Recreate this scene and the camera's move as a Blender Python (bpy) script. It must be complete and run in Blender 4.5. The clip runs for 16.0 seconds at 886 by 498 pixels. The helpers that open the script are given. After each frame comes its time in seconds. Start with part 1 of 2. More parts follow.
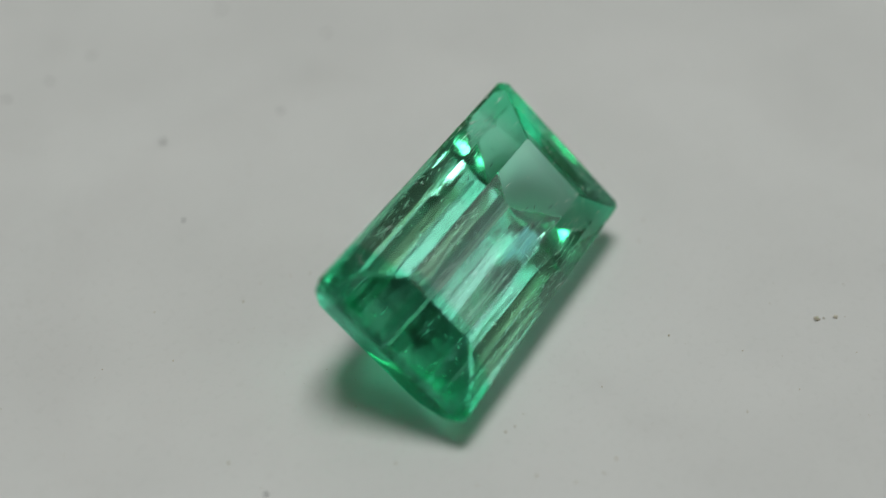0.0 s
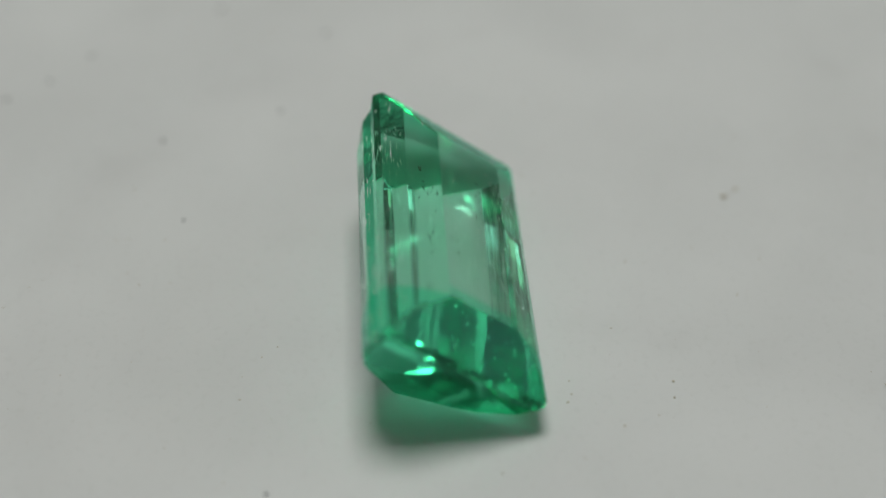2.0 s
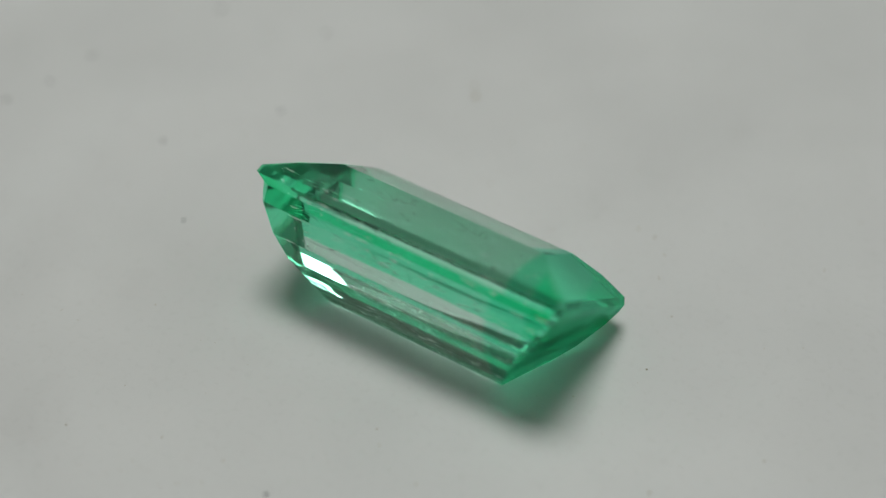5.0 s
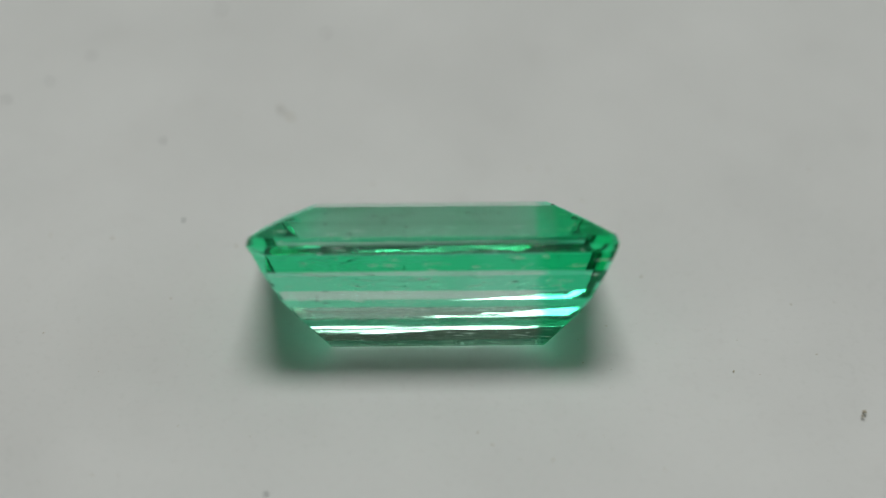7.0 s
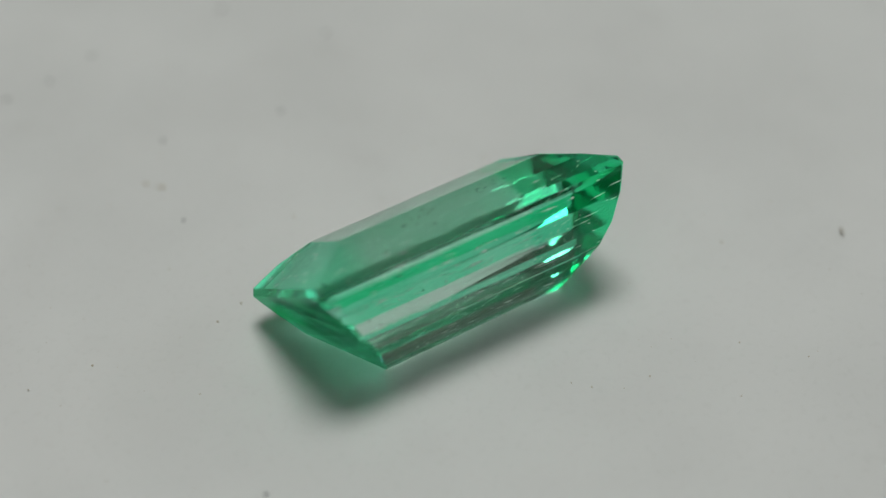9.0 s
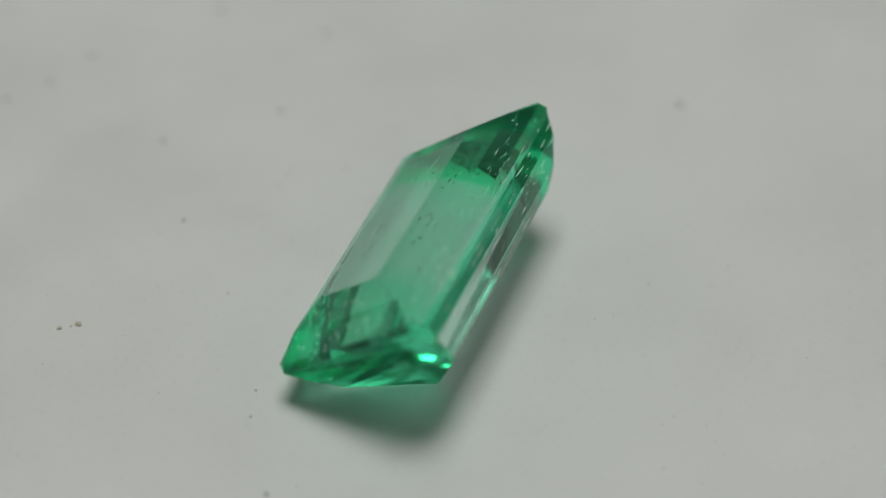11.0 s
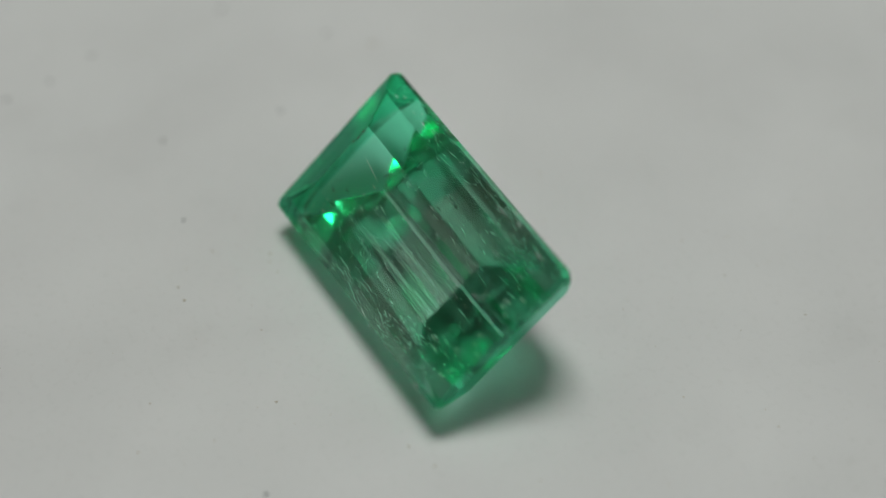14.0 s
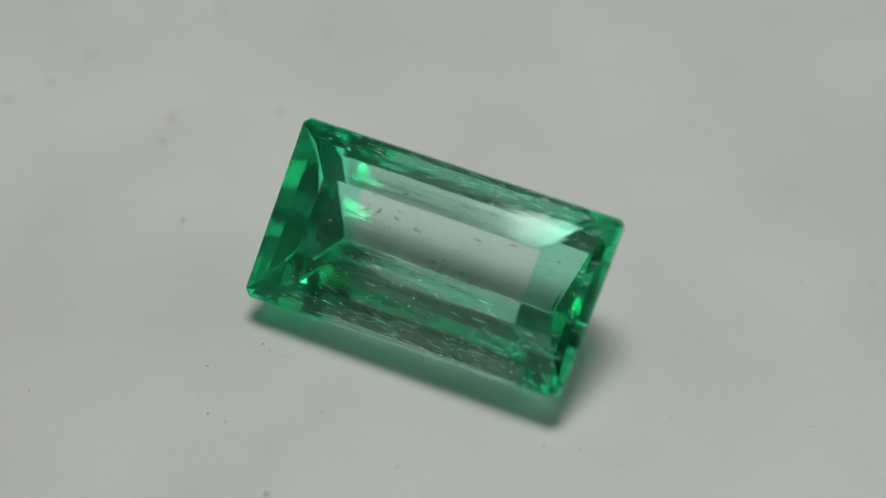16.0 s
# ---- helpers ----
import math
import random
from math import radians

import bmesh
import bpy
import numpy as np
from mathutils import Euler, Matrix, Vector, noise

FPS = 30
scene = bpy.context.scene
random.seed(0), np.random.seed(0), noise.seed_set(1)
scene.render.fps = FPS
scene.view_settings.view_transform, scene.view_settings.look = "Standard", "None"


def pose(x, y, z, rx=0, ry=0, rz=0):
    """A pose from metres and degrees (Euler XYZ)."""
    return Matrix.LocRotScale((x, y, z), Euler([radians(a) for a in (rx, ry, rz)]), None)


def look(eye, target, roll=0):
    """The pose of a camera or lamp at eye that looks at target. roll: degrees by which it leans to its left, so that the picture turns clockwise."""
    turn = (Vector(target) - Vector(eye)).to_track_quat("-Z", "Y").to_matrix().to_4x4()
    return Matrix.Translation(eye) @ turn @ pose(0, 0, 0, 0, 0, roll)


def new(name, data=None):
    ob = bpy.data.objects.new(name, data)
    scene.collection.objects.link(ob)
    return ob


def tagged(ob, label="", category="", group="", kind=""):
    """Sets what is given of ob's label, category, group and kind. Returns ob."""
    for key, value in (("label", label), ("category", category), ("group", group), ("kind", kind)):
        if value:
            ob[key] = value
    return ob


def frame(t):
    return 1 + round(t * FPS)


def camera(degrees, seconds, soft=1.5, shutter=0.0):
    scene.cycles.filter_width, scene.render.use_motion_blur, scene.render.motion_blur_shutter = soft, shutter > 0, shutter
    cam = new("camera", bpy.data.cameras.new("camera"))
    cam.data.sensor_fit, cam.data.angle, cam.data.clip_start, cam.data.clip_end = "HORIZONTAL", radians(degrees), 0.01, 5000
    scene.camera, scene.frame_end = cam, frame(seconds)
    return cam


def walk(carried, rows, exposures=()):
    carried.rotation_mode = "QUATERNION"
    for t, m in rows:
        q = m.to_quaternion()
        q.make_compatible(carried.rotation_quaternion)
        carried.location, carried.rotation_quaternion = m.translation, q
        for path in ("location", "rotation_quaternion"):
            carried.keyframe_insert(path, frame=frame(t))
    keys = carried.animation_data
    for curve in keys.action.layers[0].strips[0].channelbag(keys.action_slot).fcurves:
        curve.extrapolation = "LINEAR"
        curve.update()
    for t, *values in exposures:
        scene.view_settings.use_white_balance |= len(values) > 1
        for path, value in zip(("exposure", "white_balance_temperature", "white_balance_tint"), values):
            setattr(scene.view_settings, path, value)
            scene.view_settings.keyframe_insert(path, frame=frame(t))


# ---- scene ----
MM = 0.001
# The support turns under a camera that stands still: seconds, x and y in mm, turn in degrees
TURN = [
    (0.0, 0.89, -2.11, 59.84), (0.5, 0.78, -2.21, 68.13), (1.0, 0.68, -2.28, 76.23), (1.5, 0.30, -2.22, 84.84),
    (2.0, 0.28, -2.14, 93.00), (2.5, 0.11, -2.02, 101.81), (3.0, -0.05, -2.02, 109.94), (3.5, -0.18, -2.01, 119.08),
    (4.0, -0.01, -1.95, 128.19), (4.5, 0.06, -1.90, 137.12), (7.0, -0.29, -1.83, 180.70), (7.5, -0.45, -1.83, 188.41),
    (8.0, -1.07, -2.05, 196.19), (8.5, -0.60, -1.87, 205.43), (9.0, -0.22, -1.56, 213.35), (11.5, -0.73, -1.86, 257.04),
    (12.0, -0.47, -1.75, 265.29), (12.5, -0.10, -1.69, 271.91), (13.0, -0.07, -1.55, 279.85), (13.5, -0.20, -1.54, 288.70),
    (14.0, -0.69, -1.81, 298.13), (14.5, -0.61, -2.04, 307.19), (15.0, -0.51, -2.20, 316.88), (15.5, -0.43, -2.26, 326.29),
    (16.0, -0.35, -2.56, 332.90)]

# ---- camera ----
DIST, ELEV = 44.57 * MM, radians(42.82)
cam = camera(27.63, 16.0, soft=1.3)
EYE = (0, -DIST * math.cos(ELEV), DIST * math.sin(ELEV))
walk(cam, [(0, look(EYE, (0, 0, 0))), (16.0, look(EYE, (0, 0, 0)))], [(0, 1.0), (16.0, 1.0)])
cam.data.dof.use_dof = True
cam.data.dof.focus_distance = 41.8 * MM
cam.data.dof.aperture_fstop = 37

# ---- light ----
world = bpy.data.worlds.new("world")
scene.world = world
world.use_nodes = True
sky = world.node_tree.nodes.new("ShaderNodeTexSky")
sky.sky_type, sky.sun_disc, sky.sun_elevation, sky.sun_rotation = "NISHITA", False, radians(35), radians(40)
world.node_tree.links.new(sky.outputs[0], world.node_tree.nodes["Background"].inputs[0])
world.node_tree.nodes["Background"].inputs[1].default_value = 0.05


def area(name, eye, target, sx, sy, watts, colour):
    data = bpy.data.lights.new(name, "AREA")
    data.shape, data.size, data.size_y, data.energy, data.color = "RECTANGLE", sx, sy, watts, colour
    ob = new(name, data)
    ob.matrix_world = look(eye, target)
    return ob


area("desk_light", (0.0, 0.05, 0.34), (0, 0, 0), 0.14, 0.115, 0.34, (0.968, 1.0, 0.962))
# added fill from the right, greenish to tint that side; no window known
area("side_fill_light", (0.315, 0.09, 0.16), (0, 0, 0.02), 0.24, 0.2, 0.035, (0.84, 1.0, 0.66))


# ---- materials ----
def material(name):
    m = bpy.data.materials.new(name)
    m.use_nodes = True
    return m, m.node_tree.nodes, m.node_tree.links, m.node_tree.nodes["Principled BSDF"]


def noise_ramp(nodes, links, vector, scale, a, b, lo=0.3, hi=0.7, detail=4):
    n = nodes.new("ShaderNodeTexNoise")
    n.inputs["Scale"].default_value, n.inputs["Detail"].default_value = scale, detail
    links.new(vector, n.inputs["Vector"])
    r = nodes.new("ShaderNodeValToRGB")
    r.color_ramp.elements[0].position, r.color_ramp.elements[1].position = lo, hi
    r.color_ramp.elements[0].color, r.color_ramp.elements[1].color = (*a, 1), (*b, 1)
    links.new(n.outputs["Fac"], r.inputs["Fac"])
    return n, r


def matte(name, a, b, scale, rough=0.7, bump=0.0, bump_scale=None):
    m, nodes, links, p = material(name)
    co = nodes.new("ShaderNodeTexCoord").outputs["Object"]
    n, r = noise_ramp(nodes, links, co, scale, a, b)
    links.new(r.outputs["Color"], p.inputs["Base Color"])
    p.inputs["Roughness"].default_value = rough
    if bump:
        n2 = nodes.new("ShaderNodeTexNoise")
        n2.inputs["Scale"].default_value, n2.inputs["Detail"].default_value = bump_scale or scale * 12, 5
        links.new(co, n2.inputs["Vector"])
        bp = nodes.new("ShaderNodeBump")
        bp.inputs["Strength"].default_value, bp.inputs["Distance"].default_value = bump, 0.02 * MM
        links.new(n2.outputs["Fac"], bp.inputs["Height"])
        links.new(bp.outputs["Normal"], p.inputs["Normal"])
    return m


def plate_material():
    m, nodes, links, p = material("white_plastic")
    co = nodes.new("ShaderNodeTexCoord").outputs["Object"]
    n, broad = noise_ramp(nodes, links, co, 150, (0.605, 0.605, 0.60), (0.66, 0.66, 0.655), 0.35, 0.65, 3)
    n, smudge = noise_ramp(nodes, links, co, 420, (0.965, 0.963, 0.962), (1, 1, 1), 0.26, 0.42, 6)
    n, fine = noise_ramp(nodes, links, co, 5200, (0.97, 0.97, 0.967), (1, 1, 1), 0.30, 0.46, 3)
    last = broad
    for layer in (smudge, fine):
        mul = nodes.new("ShaderNodeMix")
        mul.data_type, mul.blend_type = "RGBA", "MULTIPLY"
        mul.inputs["Factor"].default_value = 1.0
        links.new(last.outputs[0] if last is broad else last.outputs["Result"], mul.inputs["A"])
        links.new(layer.outputs["Color"], mul.inputs["B"])
        last = mul
    links.new(last.outputs["Result"], p.inputs["Base Color"])
    p.inputs["Roughness"].default_value = 0.5
    nb = nodes.new("ShaderNodeTexNoise")
    nb.inputs["Scale"].default_value, nb.inputs["Detail"].default_value = 2600, 5
    links.new(co, nb.inputs["Vector"])
    bp = nodes.new("ShaderNodeBump")
    bp.inputs["Strength"].default_value, bp.inputs["Distance"].default_value = 0.3, 0.02 * MM
    links.new(nb.outputs["Fac"], bp.inputs["Height"])
    links.new(bp.outputs["Normal"], p.inputs["Normal"])
    return m


PLATE = plate_material()
DUST = matte("dust", (0.36, 0.32, 0.25), (0.56, 0.51, 0.42), 3000, 0.9)
CAMERA_DUST = matte("camera_dust", (0.10, 0.10, 0.11), (0.18, 0.18, 0.18), 3000, 0.9)
# unseen enclosure: pale tones brighten the stone inside, one dark side keeps reflections dark
WALL = matte("wall_paint", (0.60, 0.60, 0.595), (0.66, 0.66, 0.655), 20, 0.8)
SCREEN = matte("dark_screen", (0.12, 0.12, 0.12), (0.16, 0.16, 0.16), 20, 0.8)
CEILING = matte("ceiling_paint", (0.78, 0.78, 0.77), (0.82, 0.82, 0.81), 20, 0.9)
WOOD = matte("brown_wood", (0.16, 0.10, 0.06), (0.24, 0.15, 0.09), 14, 0.5)
INCLUSION_SPARKLE = matte("pale_inclusion_sparkle", (0.84, 0.9, 0.87), (0.92, 0.95, 0.93), 900, 0.25)
CRYSTAL = matte("dark_inclusion", (0.02, 0.018, 0.012), (0.06, 0.05, 0.03), 900, 0.5)


def emerald_material(name, pale_a, pale_b, deep, other=None, start=-2.42):
    m = bpy.data.materials.new(name)
    m.use_nodes = True
    nodes, links = m.node_tree.nodes, m.node_tree.links
    nodes.remove(nodes["Principled BSDF"])
    co = nodes.new("ShaderNodeTexCoord").outputs["Object"]
    sep = nodes.new("ShaderNodeSeparateXYZ")
    links.new(co, sep.inputs[0])
    # growth zone: one end of the crystal is a deeper green
    zone = nodes.new("ShaderNodeMapRange")
    zone.inputs["From Min"].default_value, zone.inputs["From Max"].default_value = start * MM, (start - 0.16) * MM
    links.new(sep.outputs["X"], zone.inputs["Value"])
    n, pale = noise_ramp(nodes, links, co, 450, pale_a, pale_b, 0.35, 0.65)
    mix = nodes.new("ShaderNodeMix")
    mix.data_type = "RGBA"
    links.new(zone.outputs["Result"], mix.inputs["Factor"])
    links.new(pale.outputs["Color"], mix.inputs["A"])
    mix.inputs["B"].default_value = (*deep, 1)
    if other:
        # a second, weaker tint at the other end, ridged along the middle, paints inner reflections
        off = nodes.new("ShaderNodeMath")
        off.operation = "ABSOLUTE"
        links.new(sep.outputs["Y"], off.inputs[0])
        ridge = nodes.new("ShaderNodeMath")
        ridge.operation = "MULTIPLY_ADD"
        ridge.inputs[1].default_value = -0.45
        links.new(off.outputs[0], ridge.inputs[0])
        links.new(sep.outputs["X"], ridge.inputs[2])
        far = nodes.new("ShaderNodeMapRange")
        far.inputs["From Min"].default_value, far.inputs["From Max"].default_value = 1.6 * MM, 2.4 * MM
        links.new(ridge.outputs[0], far.inputs["Value"])
        mix2 = nodes.new("ShaderNodeMix")
        mix2.data_type = "RGBA"
        links.new(far.outputs["Result"], mix2.inputs["Factor"])
        links.new(mix.outputs["Result"], mix2.inputs["A"])
        mix2.inputs["B"].default_value = (*other, 1)
        mix = mix2
    glass = nodes.new("ShaderNodeBsdfGlass")
    glass.inputs["IOR"].default_value, glass.inputs["Roughness"].default_value = 1.58, 0.0
    clear = nodes.new("ShaderNodeBsdfTransparent")
    links.new(mix.outputs["Result"], glass.inputs["Color"])
    links.new(mix.outputs["Result"], clear.inputs["Color"])
    both = nodes.new("ShaderNodeMixShader")
    both.inputs[0].default_value = 0.02
    links.new(glass.outputs[0], both.inputs[1])
    links.new(clear.outputs[0], both.inputs[2])
    links.new(both.outputs[0], nodes["Material Output"].inputs["Surface"])
    # faint polishing lines along the stone
    st = nodes.new("ShaderNodeMapping")
    st.inputs["Scale"].default_value = (250, 4500, 4500)
    links.new(co, st.inputs["Vector"])
    nb = nodes.new("ShaderNodeTexNoise")
    nb.inputs["Scale"].default_value, nb.inputs["Detail"].default_value = 1.0, 4
    links.new(st.outputs[0], nb.inputs["Vector"])
    bp = nodes.new("ShaderNodeBump")
    bp.inputs["Strength"].default_value, bp.inputs["Distance"].default_value = 0.4, 0.016 * MM
    links.new(nb.outputs["Fac"], bp.inputs["Height"])
    links.new(bp.outputs["Normal"], glass.inputs["Normal"])
    return m


# tints by facet paint in the light lost on longer paths through the stone
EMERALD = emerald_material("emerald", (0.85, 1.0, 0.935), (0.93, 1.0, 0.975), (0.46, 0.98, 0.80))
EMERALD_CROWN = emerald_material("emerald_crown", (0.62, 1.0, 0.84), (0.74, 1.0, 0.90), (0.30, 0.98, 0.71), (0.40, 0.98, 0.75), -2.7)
# dark green painted on the upper pavilion step for its dark inner reflections
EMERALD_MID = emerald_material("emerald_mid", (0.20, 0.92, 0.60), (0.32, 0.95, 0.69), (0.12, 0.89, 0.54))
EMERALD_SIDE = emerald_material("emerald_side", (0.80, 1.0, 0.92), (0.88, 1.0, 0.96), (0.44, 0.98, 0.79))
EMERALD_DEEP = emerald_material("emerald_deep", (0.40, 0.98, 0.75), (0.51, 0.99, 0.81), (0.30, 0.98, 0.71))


# ---- helpers ----
def mesh(name, bm, mat, parent=None, label="", smooth=False):
    me = bpy.data.meshes.new(name)
    bm.normal_update()
    bm.to_mesh(me)
    bm.free()
    me.materials.append(mat)
    if smooth:
        me.shade_smooth()
    ob = new(name, me)
    if parent:
        ob.parent = parent
    return tagged(ob, label) if label else ob


def box(x0, y0, z0, x1, y1, z1):
    bm = bmesh.new()
    bmesh.ops.create_cube(bm, size=1)
    for v in bm.verts:
        v.co = (x0 + (v.co.x + .5) * (x1 - x0), y0 + (v.co.y + .5) * (y1 - y0), z0 + (v.co.z + .5) * (z1 - z0))
    return bm


# ---- structure ----
def enclosure():
    """Plain unseen walls, a ground sheet and a ceiling, added to close the place round the turntable and shape
    reflections.
    """
    w, top = 0.32, 0.46
    tagged(mesh("ground", box(-w, -w, -0.026, w, w, -0.006), WOOD), "plain brown wooden surface under the turntable", "ground", kind="structure")
    tagged(mesh("ceiling", box(-w, -w, top, w, w, top + 0.02), CEILING), "unseen pale ceiling added to reflect light into the stone", "ceiling", kind="structure")
    for name, b in (("wall_north", (-w, w, -0.026, w, w + 0.02, top + 0.02)), ("wall_south", (-w, -w - 0.02, -0.026, w, -w, top + 0.02)), ("wall_west", (-w - 0.02, -w - 0.02, -0.026, -w, w + 0.02, top + 0.02))):
        dark = name == "wall_south"
        tagged(mesh(name, box(*b), SCREEN if dark else WALL), "unseen dark grey screen added behind the camera to darken reflections" if dark else "unseen pale grey wall added to reflect light into the stone", "wall", kind="structure")
    bm = bmesh.new()
    # unseen opening that the added fill light stands in
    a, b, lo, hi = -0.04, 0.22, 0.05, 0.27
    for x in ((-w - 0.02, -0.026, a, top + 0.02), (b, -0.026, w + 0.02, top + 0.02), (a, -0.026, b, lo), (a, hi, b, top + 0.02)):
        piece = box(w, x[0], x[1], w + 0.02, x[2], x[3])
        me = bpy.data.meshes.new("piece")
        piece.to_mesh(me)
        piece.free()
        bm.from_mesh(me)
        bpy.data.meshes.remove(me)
    tagged(mesh("wall_east", bm, WALL), "unseen pale grey wall with an opening for the added side light", "wall", kind="structure")


def plate():
    """A white turning plate with a shallow ring pressed into it."""
    bm = bmesh.new()
    prof = [(0.0, 0.0)]
    r = 0.25
    while r < 30:
        z = -0.1 * math.exp(-((r - 10.8) / 0.9) ** 2) if r > 8 else 0.0
        prof.append((r, z))
        r += 0.25 if r < 14 else 2.0
    n, rings = 128, []
    for r, z in prof[1:]:
        rings.append([bm.verts.new((r * MM * math.cos(2 * math.pi * i / n), r * MM * math.sin(2 * math.pi * i / n), z * MM)) for i in range(n)])
    c = bm.verts.new((0, 0, 0))
    for i in range(n):
        bm.faces.new((c, rings[0][i], rings[0][(i + 1) % n]))
    for a, b in zip(rings, rings[1:]):
        for i in range(n):
            bm.faces.new((a[i], b[i], b[(i + 1) % n], a[(i + 1) % n]))
    ob = mesh("turntable", bm, PLATE, smooth=True)
    edge, last = bmesh.new(), None
    for r, z in (prof[-1], (33, -0.2), (33.6, -0.8), (33.6, -5.6), (33.2, -6)):
        ring = [edge.verts.new((r * MM * math.cos(2 * math.pi * i / n), r * MM * math.sin(2 * math.pi * i / n), z * MM)) for i in range(n)]
        for i in range(n if last else 0):
            edge.faces.new((last[i], ring[i], ring[(i + 1) % n], last[(i + 1) % n]))
        last = ring
    edge.faces.new(list(reversed(last)))
    mesh("rim", edge, PLATE, ob, "rounded white rim")
    return tagged(ob, "round white matte plastic turntable with a shallow pressed ring", "turntable")


# ---- gem ----
TILT, CZ = 38.56, 2.199
# n (height over the girdle), v- and v+, u- and u+, corner cut; in mm
RINGS = [
    (0.66, -1.00, 0.87, -2.80, 2.68, 0.04),
    (0.38, -1.75, 1.655, -3.40, 3.38, 0.07),
    (0.06, -2.16, 2.12, -4.01, 4.02, 0.12),
    (-0.12, -2.20, 2.18, -4.07, 4.08, 0.13),
    (-0.32, -2.12, 2.10, -4.02, 3.98, 0.13),
    (-0.72, -2.02, 2.04, -3.84, 3.74, 0.11),
    (-1.36, -1.62, 1.73, -3.53, 3.36, 0.09),
    (-1.82, -1.22, 1.34, -3.22, 2.97, 0.06),
    (-2.585, -0.28, 0.02, -2.68, 2.37, 0.03),
    (-2.65, -0.20, -0.12, -2.64, 2.33, 0.02)]


def gem():
    thing = new("gemstone")
    tagged(thing, "transparent green step-cut emerald lying tilted on its pavilion", "gemstone")
    tilt = pose(0, 0, CZ * MM, TILT, 0, 0)
    rings = []
    for n, v0, v1, u0, u1, c in RINGS:
        chip = 0.34 if n == -0.32 else c  # a small chip under one corner
        pts = [(u1, v0 + c), (u1, v1 - chip), (u1 - chip, v1), (u0 + c, v1), (u0, v1 - c), (u0, v0 + c), (u0 + c, v0), (u1 - c, v0)]
        ring = []
        for u, v in pts:
            if u < 0:
                u += 0.045 * v * u / 4.0
            if v < 0 and n > -1:
                v -= 0.03 * u * v / 2.2
            ring.append((u * MM, v * MM, n * MM))
        rings.append(ring)
    return thing, rings, tilt


def shell(name, rings, thing, tilt, label):
    """One zone of facets between the rings; the zones meet edge to edge and close the stone."""
    bm = bmesh.new()
    vs = [[bm.verts.new(p) for p in ring] for ring in rings]
    for a, b in zip(vs, vs[1:]):
        for i in range(8):
            face = bm.faces.new((a[i], b[i], b[(i + 1) % 8], a[(i + 1) % 8]))
            # greens by facing: ends and upper step painted darker to imitate inner reflections
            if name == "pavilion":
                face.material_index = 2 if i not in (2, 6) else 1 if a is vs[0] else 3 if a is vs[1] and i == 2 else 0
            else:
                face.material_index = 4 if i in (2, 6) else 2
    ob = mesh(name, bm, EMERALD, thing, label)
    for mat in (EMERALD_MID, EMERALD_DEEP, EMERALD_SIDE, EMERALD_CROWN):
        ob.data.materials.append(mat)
    ob.matrix_basis = tilt
    return ob


def facet(name, ring, parent, label):
    """One large facet that closes a zone."""
    bm = bmesh.new()
    bm.faces.new([bm.verts.new(p) for p in ring])
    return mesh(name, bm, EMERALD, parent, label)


def spike(bm, p, way, length, width):
    way = Vector(way).normalized()
    side = way.orthogonal().normalized()
    up = way.cross(side)
    a, b = bm.verts.new(Vector(p) - way * length / 2), bm.verts.new(Vector(p) + way * length / 2)
    ring = [bm.verts.new(Vector(p) + (side * math.cos(k) + up * math.sin(k)) * width / 2) for k in (0, 1.57, 3.14, 4.71)]
    for k in range(4):
        bm.faces.new((a, ring[(k + 1) % 4], ring[k]))
        bm.faces.new((b, ring[k], ring[(k + 1) % 4]))


def girth(n):
    """The stone's half width at each side and its ends at the height n over the girdle."""
    rows = sorted(RINGS)
    return [float(np.interp(n, [r[0] for r in rows], [r[k] for r in rows])) for k in (1, 2, 3, 4)]


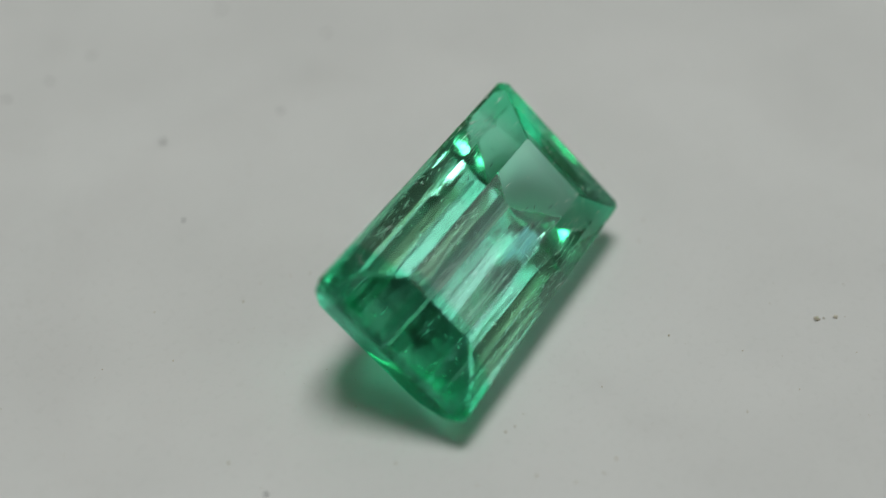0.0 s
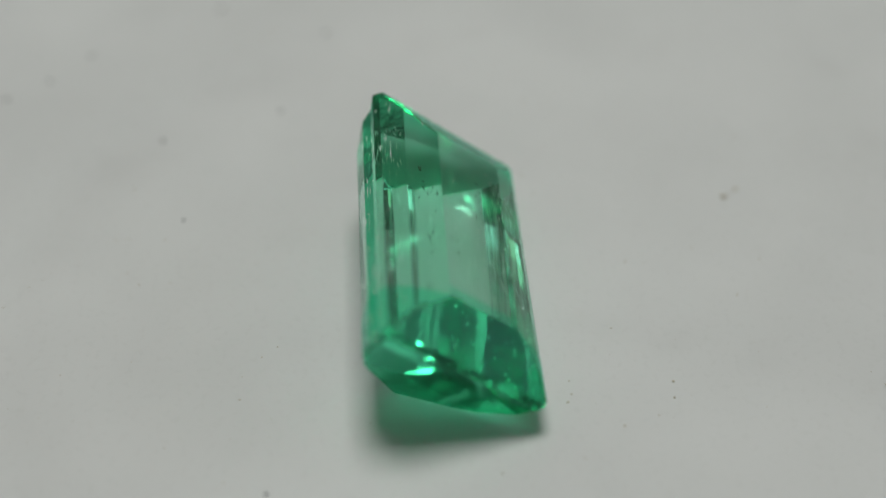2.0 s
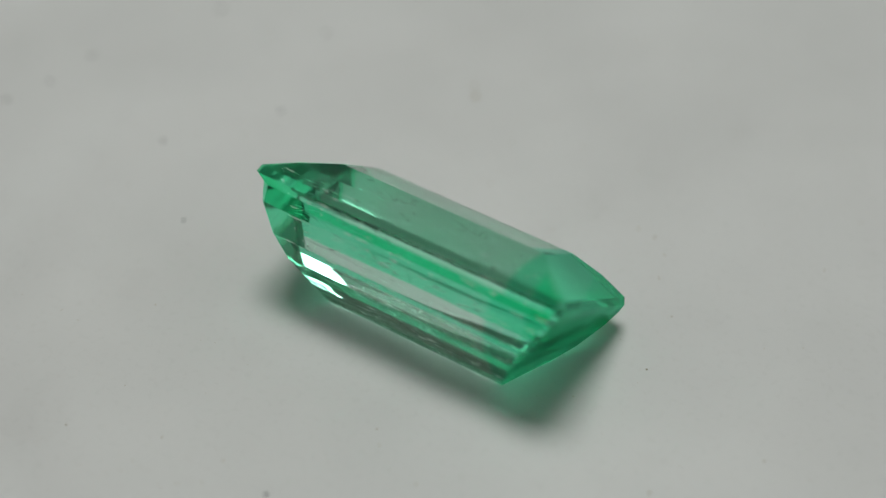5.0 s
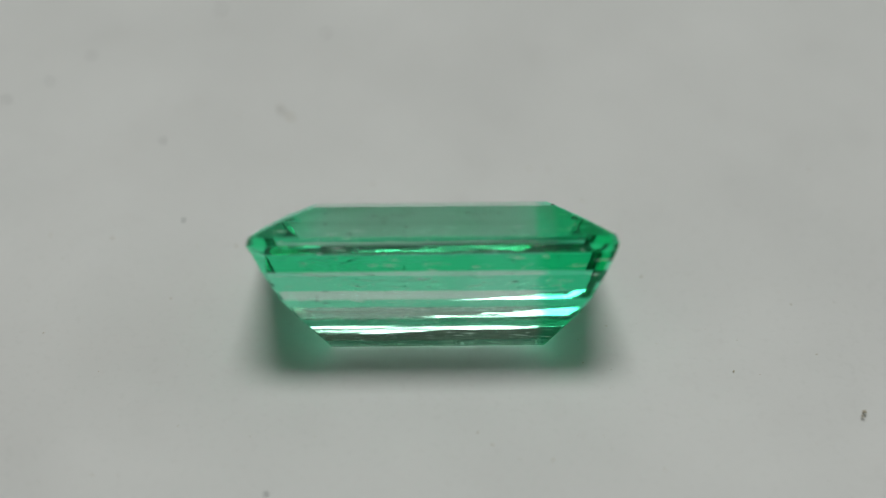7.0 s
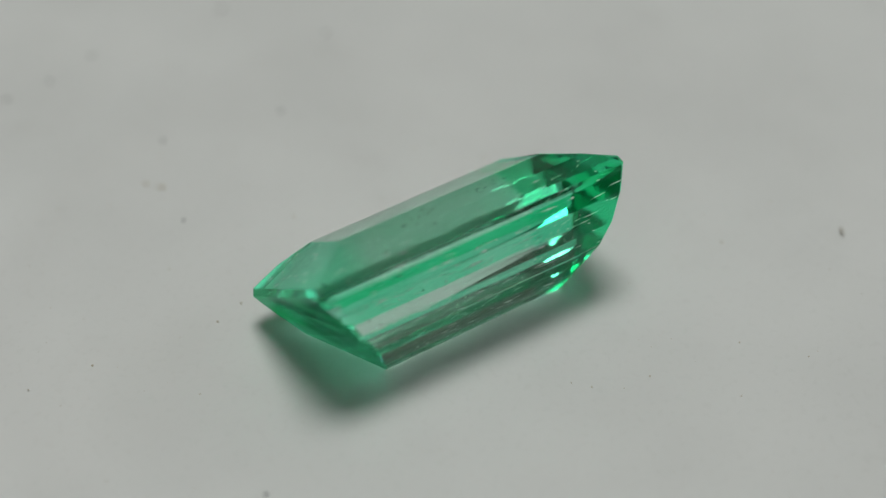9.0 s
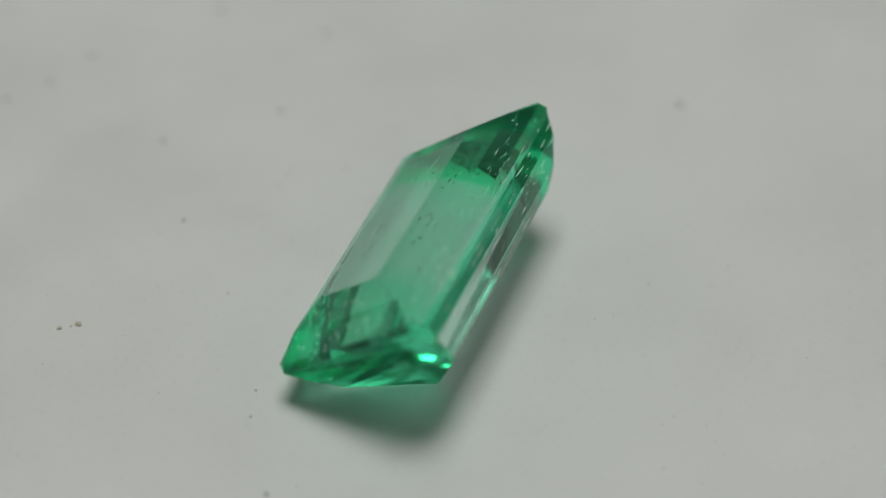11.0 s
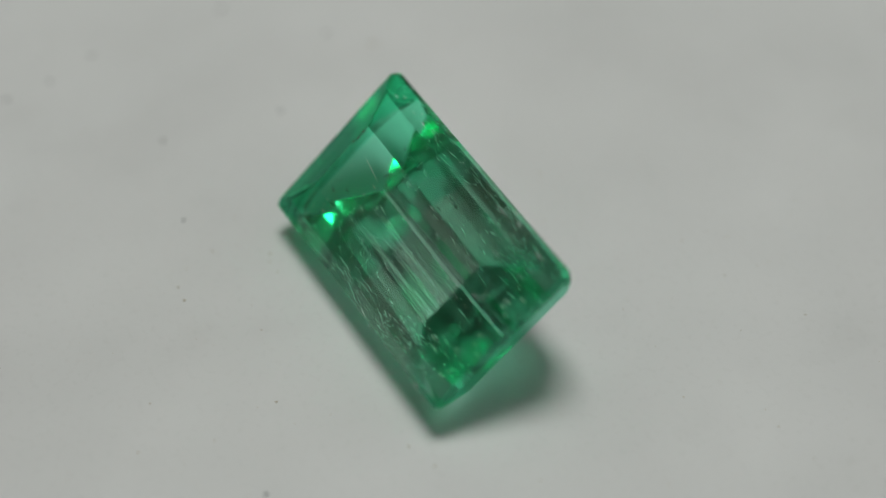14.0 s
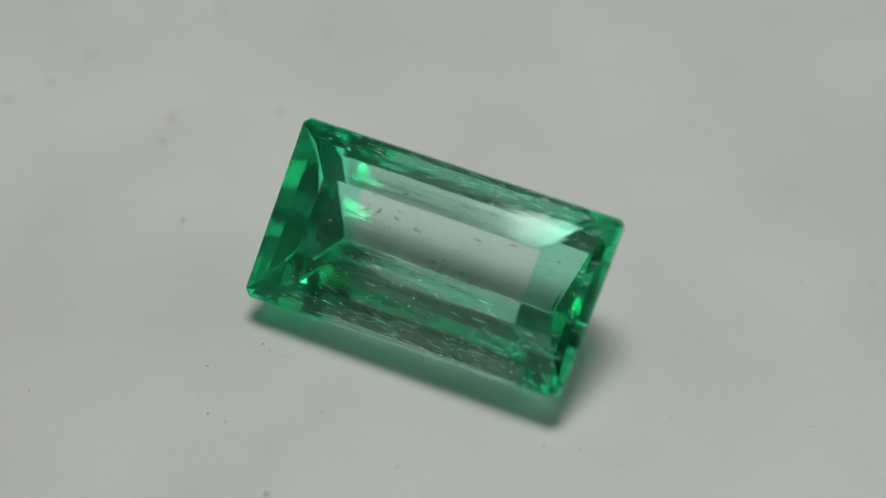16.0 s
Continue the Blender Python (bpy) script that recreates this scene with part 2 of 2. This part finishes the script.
def inclusions(thing, tilt):
    rng = random.Random(7)
    bm = bmesh.new()
    for i in range(130):
        n = rng.uniform(-2.3, 0.2)
        v0, v1, u0, u1 = girth(n)
        near = rng.random() < 0.75
        v = (rng.choice((v0 * rng.uniform(.82, .96), v1 * rng.uniform(.82, .96))) if near else rng.uniform(v0, v1) * .7)
        u = rng.uniform(u0, u1) * .9
        long = rng.random() < 0.3
        length = rng.uniform(.15, .6) if long else rng.uniform(.02, .07)
        spike(bm, (u * MM, v * MM, n * MM), (1, rng.gauss(0, .1), rng.gauss(0, .1)), length * MM, rng.uniform(.009, .02) * MM if long else rng.uniform(.02, .05) * MM)
    for u, v, n, length, width in ((-1.75, 0.28, 0.645, .95, .032), (-0.6, -0.1, 0.64, .35, .02), (1.2, 0.5, 0.64, .3, .02), (0.3, 1.9, -0.9, 1.1, .03), (-1.2, 1.85, -0.85, .7, .025)):
        spike(bm, (u * MM, v * MM, n * MM), (1, -.16, 0), length * MM, width * MM)
    for i in range(100):
        # clouds of small feathers close under the long edges
        c = rng.choice(((2.2, 1.5), (1.0, 1.75), (-1.6, 1.7), (1.6, -1.6), (-0.4, -1.7), (2.6, -1.2)))
        spike(bm, ((c[0] + rng.gauss(0, .5)) * MM, (c[1] + rng.gauss(0, .1)) * MM, rng.uniform(-.7, .1) * MM), (1, rng.gauss(0, .14), rng.gauss(0, .14)), rng.uniform(.06, .5) * MM, rng.uniform(.012, .03) * MM)
    for i in range(210):
        # pale scratches and pits in the facets, white to paint in sparkles
        n = rng.uniform(-2.4, 0.3)
        v0, v1, u0, u1 = girth(n)
        side = v1 if rng.random() < 0.65 else v0
        spike(bm, (rng.uniform(u0, u1) * .97 * MM, side * MM, n * MM), (1, rng.gauss(0, .05), rng.gauss(0, .05)), rng.choice((.04, .06, .12, .3, .5)) * MM, rng.uniform(.012, .034) * MM)
    for i in range(36):
        # scratches across the crown at one end, and a few on the table
        u = rng.uniform(2.7, 3.95) if i < 24 else rng.uniform(-2.4, 2.4)
        n = float(np.interp(abs(u), (2.7, 3.38, 4.04), (0.658, 0.378, 0.06)))
        spike(bm, (u * MM, rng.uniform(-1.6, 1.4) * MM, n * MM), (1, rng.gauss(0, .08), -.33 if u > 2.9 else 0), rng.uniform(.05, .3) * MM, rng.uniform(.010, .02) * MM)
    a = mesh("feather", bm, INCLUSION_SPARKLE, thing, "pale needle-like feathers, scratches and painted sparkles in the stone")
    bm = bmesh.new()
    for i in range(96):
        if i < 75:
            c = ((0.7, 1.22, 0.46), (-1.2, 1.15, 0.48), (0.7, -0.35, 0.55), (-1.2, 0.45, 0.55), (-2.2, -0.6, 0.5))[i % 5]
            u, v, n = c[0] + rng.gauss(0, .28), c[1] + rng.gauss(0, .13), c[2] + rng.gauss(0, .05)
        else:
            u, v, n = rng.uniform(-2.6, 2.6), rng.uniform(-1.1, 1.1), rng.uniform(-1.4, 0.2)
        n = min(n, 0.61 if v < 0.8 else 0.61 - 0.36 * (v - 0.8))
        spike(bm, (u * MM, v * MM, n * MM), (1, rng.gauss(0, .3), rng.gauss(0, .1)), rng.choice((.04, .06, .10, .22)) * MM, rng.uniform(.014, .042) * MM)
    for i in range(11):
        # chips along the table's edge
        v = 0.36 + 0.045 * i + rng.gauss(0, .02)
        spike(bm, ((-2.80 + rng.gauss(0, .015)) * MM, v * MM, 0.655 * MM), (.35, 1, 0), rng.uniform(.05, .16) * MM, rng.uniform(.03, .085) * MM)
    b = mesh("crystal", bm, CRYSTAL, thing, "dark mineral crystals inside the stone")
    for ob in (a, b):
        ob.matrix_basis = tilt
        tagged(ob, kind="stuff")


def speck(bm, x, y, r, rng, flat=0.5):
    """A small uneven grain that lies on the plate."""
    m = Matrix.Translation((x * MM, y * MM, r * flat * 0.7 * MM)) @ pose(0, 0, 0, 0, 0, rng.uniform(0, 360)) @ Matrix.Diagonal((r * MM * rng.uniform(.8, 1.5), r * MM, r * flat * MM, 1))
    made = bmesh.ops.create_icosphere(bm, subdivisions=1, radius=1, matrix=m)
    for v in made["verts"]:
        v.co += Vector((rng.gauss(0, .16), rng.gauss(0, .16), rng.gauss(0, .05))) * r * MM


# grains on the plate (x, y, radius in mm), and still specks in place of camera dust
MOVING = [(3.72, -7.08, .075), (4.0, -7.44, .06), (3.83, -7.2, .03), (-3.11, -2.39, .03), (-2.45, -2.48, .02), (-2.86, -2.5, .028), (-2.59, -4.87, .03),
          (-3.88, -3.59, .03), (-5.12, -.76, .032), (-9.74, 3.7, .06), (-9.68, 3.84, .04), (-6.96, 2.42, .035), (-2.65, 5.03, .03), (7.92, -2.32, .035),
          (1.45, -4.27, .03), (.15, -6.82, .03), (-3.08, -4.83, .03), (4.05, -2.24, .03), (6.25, -.16, .025), (4.82, -2.0, .03)]
STILL = [(-6.42, 10.2, .085), (-3.32, 9.04, .06), (-9.82, 7.97, .06), (-10.81, 6.78, .06), (-11.85, 5.98, .07), (-4.36, 5.46, .06), (-7.41, 4.2, .06),
         (-6.53, 1.07, .062), (-3.81, -7.79, .055)]


def dust():
    rng = random.Random(3)
    bm = bmesh.new()
    for x, y, r in MOVING:
        speck(bm, x, y, r, rng)
    for i in range(260):
        d, a = 14 * math.sqrt(rng.random()), rng.uniform(0, 6.283)
        if d > 3.5:
            speck(bm, d * math.cos(a), d * math.sin(a), rng.choice((.008, .011, .014, .02)), rng)
    ob = mesh("dust", bm, DUST)
    tagged(ob, "fine brown and grey dust grains on the white turntable", "dust", kind="stuff")
    # still specks laid on the plate stand in for dust in the camera
    still = bmesh.new()
    for x, y, r in STILL:
        speck(still, x, y, r, rng, 0.2)
    tagged(mesh("lint", still, CAMERA_DUST), "small grey specks on the white turntable, standing in for dust in the camera", "lint", kind="stuff")
    return ob


def motions(carried):
    for ob in carried:
        walk(ob, [(t, pose(x * MM, y * MM, 0, 0, 0, a)) for t, x, y, a in TURN])


enclosure()
turntable = plate()
gemstone, gem_rings, gem_tilt = gem()
crown = shell("crown", gem_rings[:3], gemstone, gem_tilt, "polished step-cut crown in two green steps")
facet("table", gem_rings[0], crown, "flat pale table facet with dark chips on one edge")
shell("girdle", gem_rings[2:5], gemstone, gem_tilt, "narrow polished girdle band")
pavilion = shell("pavilion", gem_rings[4:], gemstone, gem_tilt, "step-cut pavilion that narrows to a keel")
facet("keel", list(reversed(gem_rings[-1])), pavilion, "narrow polished keel that rests on the plate")
inclusions(gemstone, gem_tilt)
grains = dust()
motions([turntable, gemstone, grains])
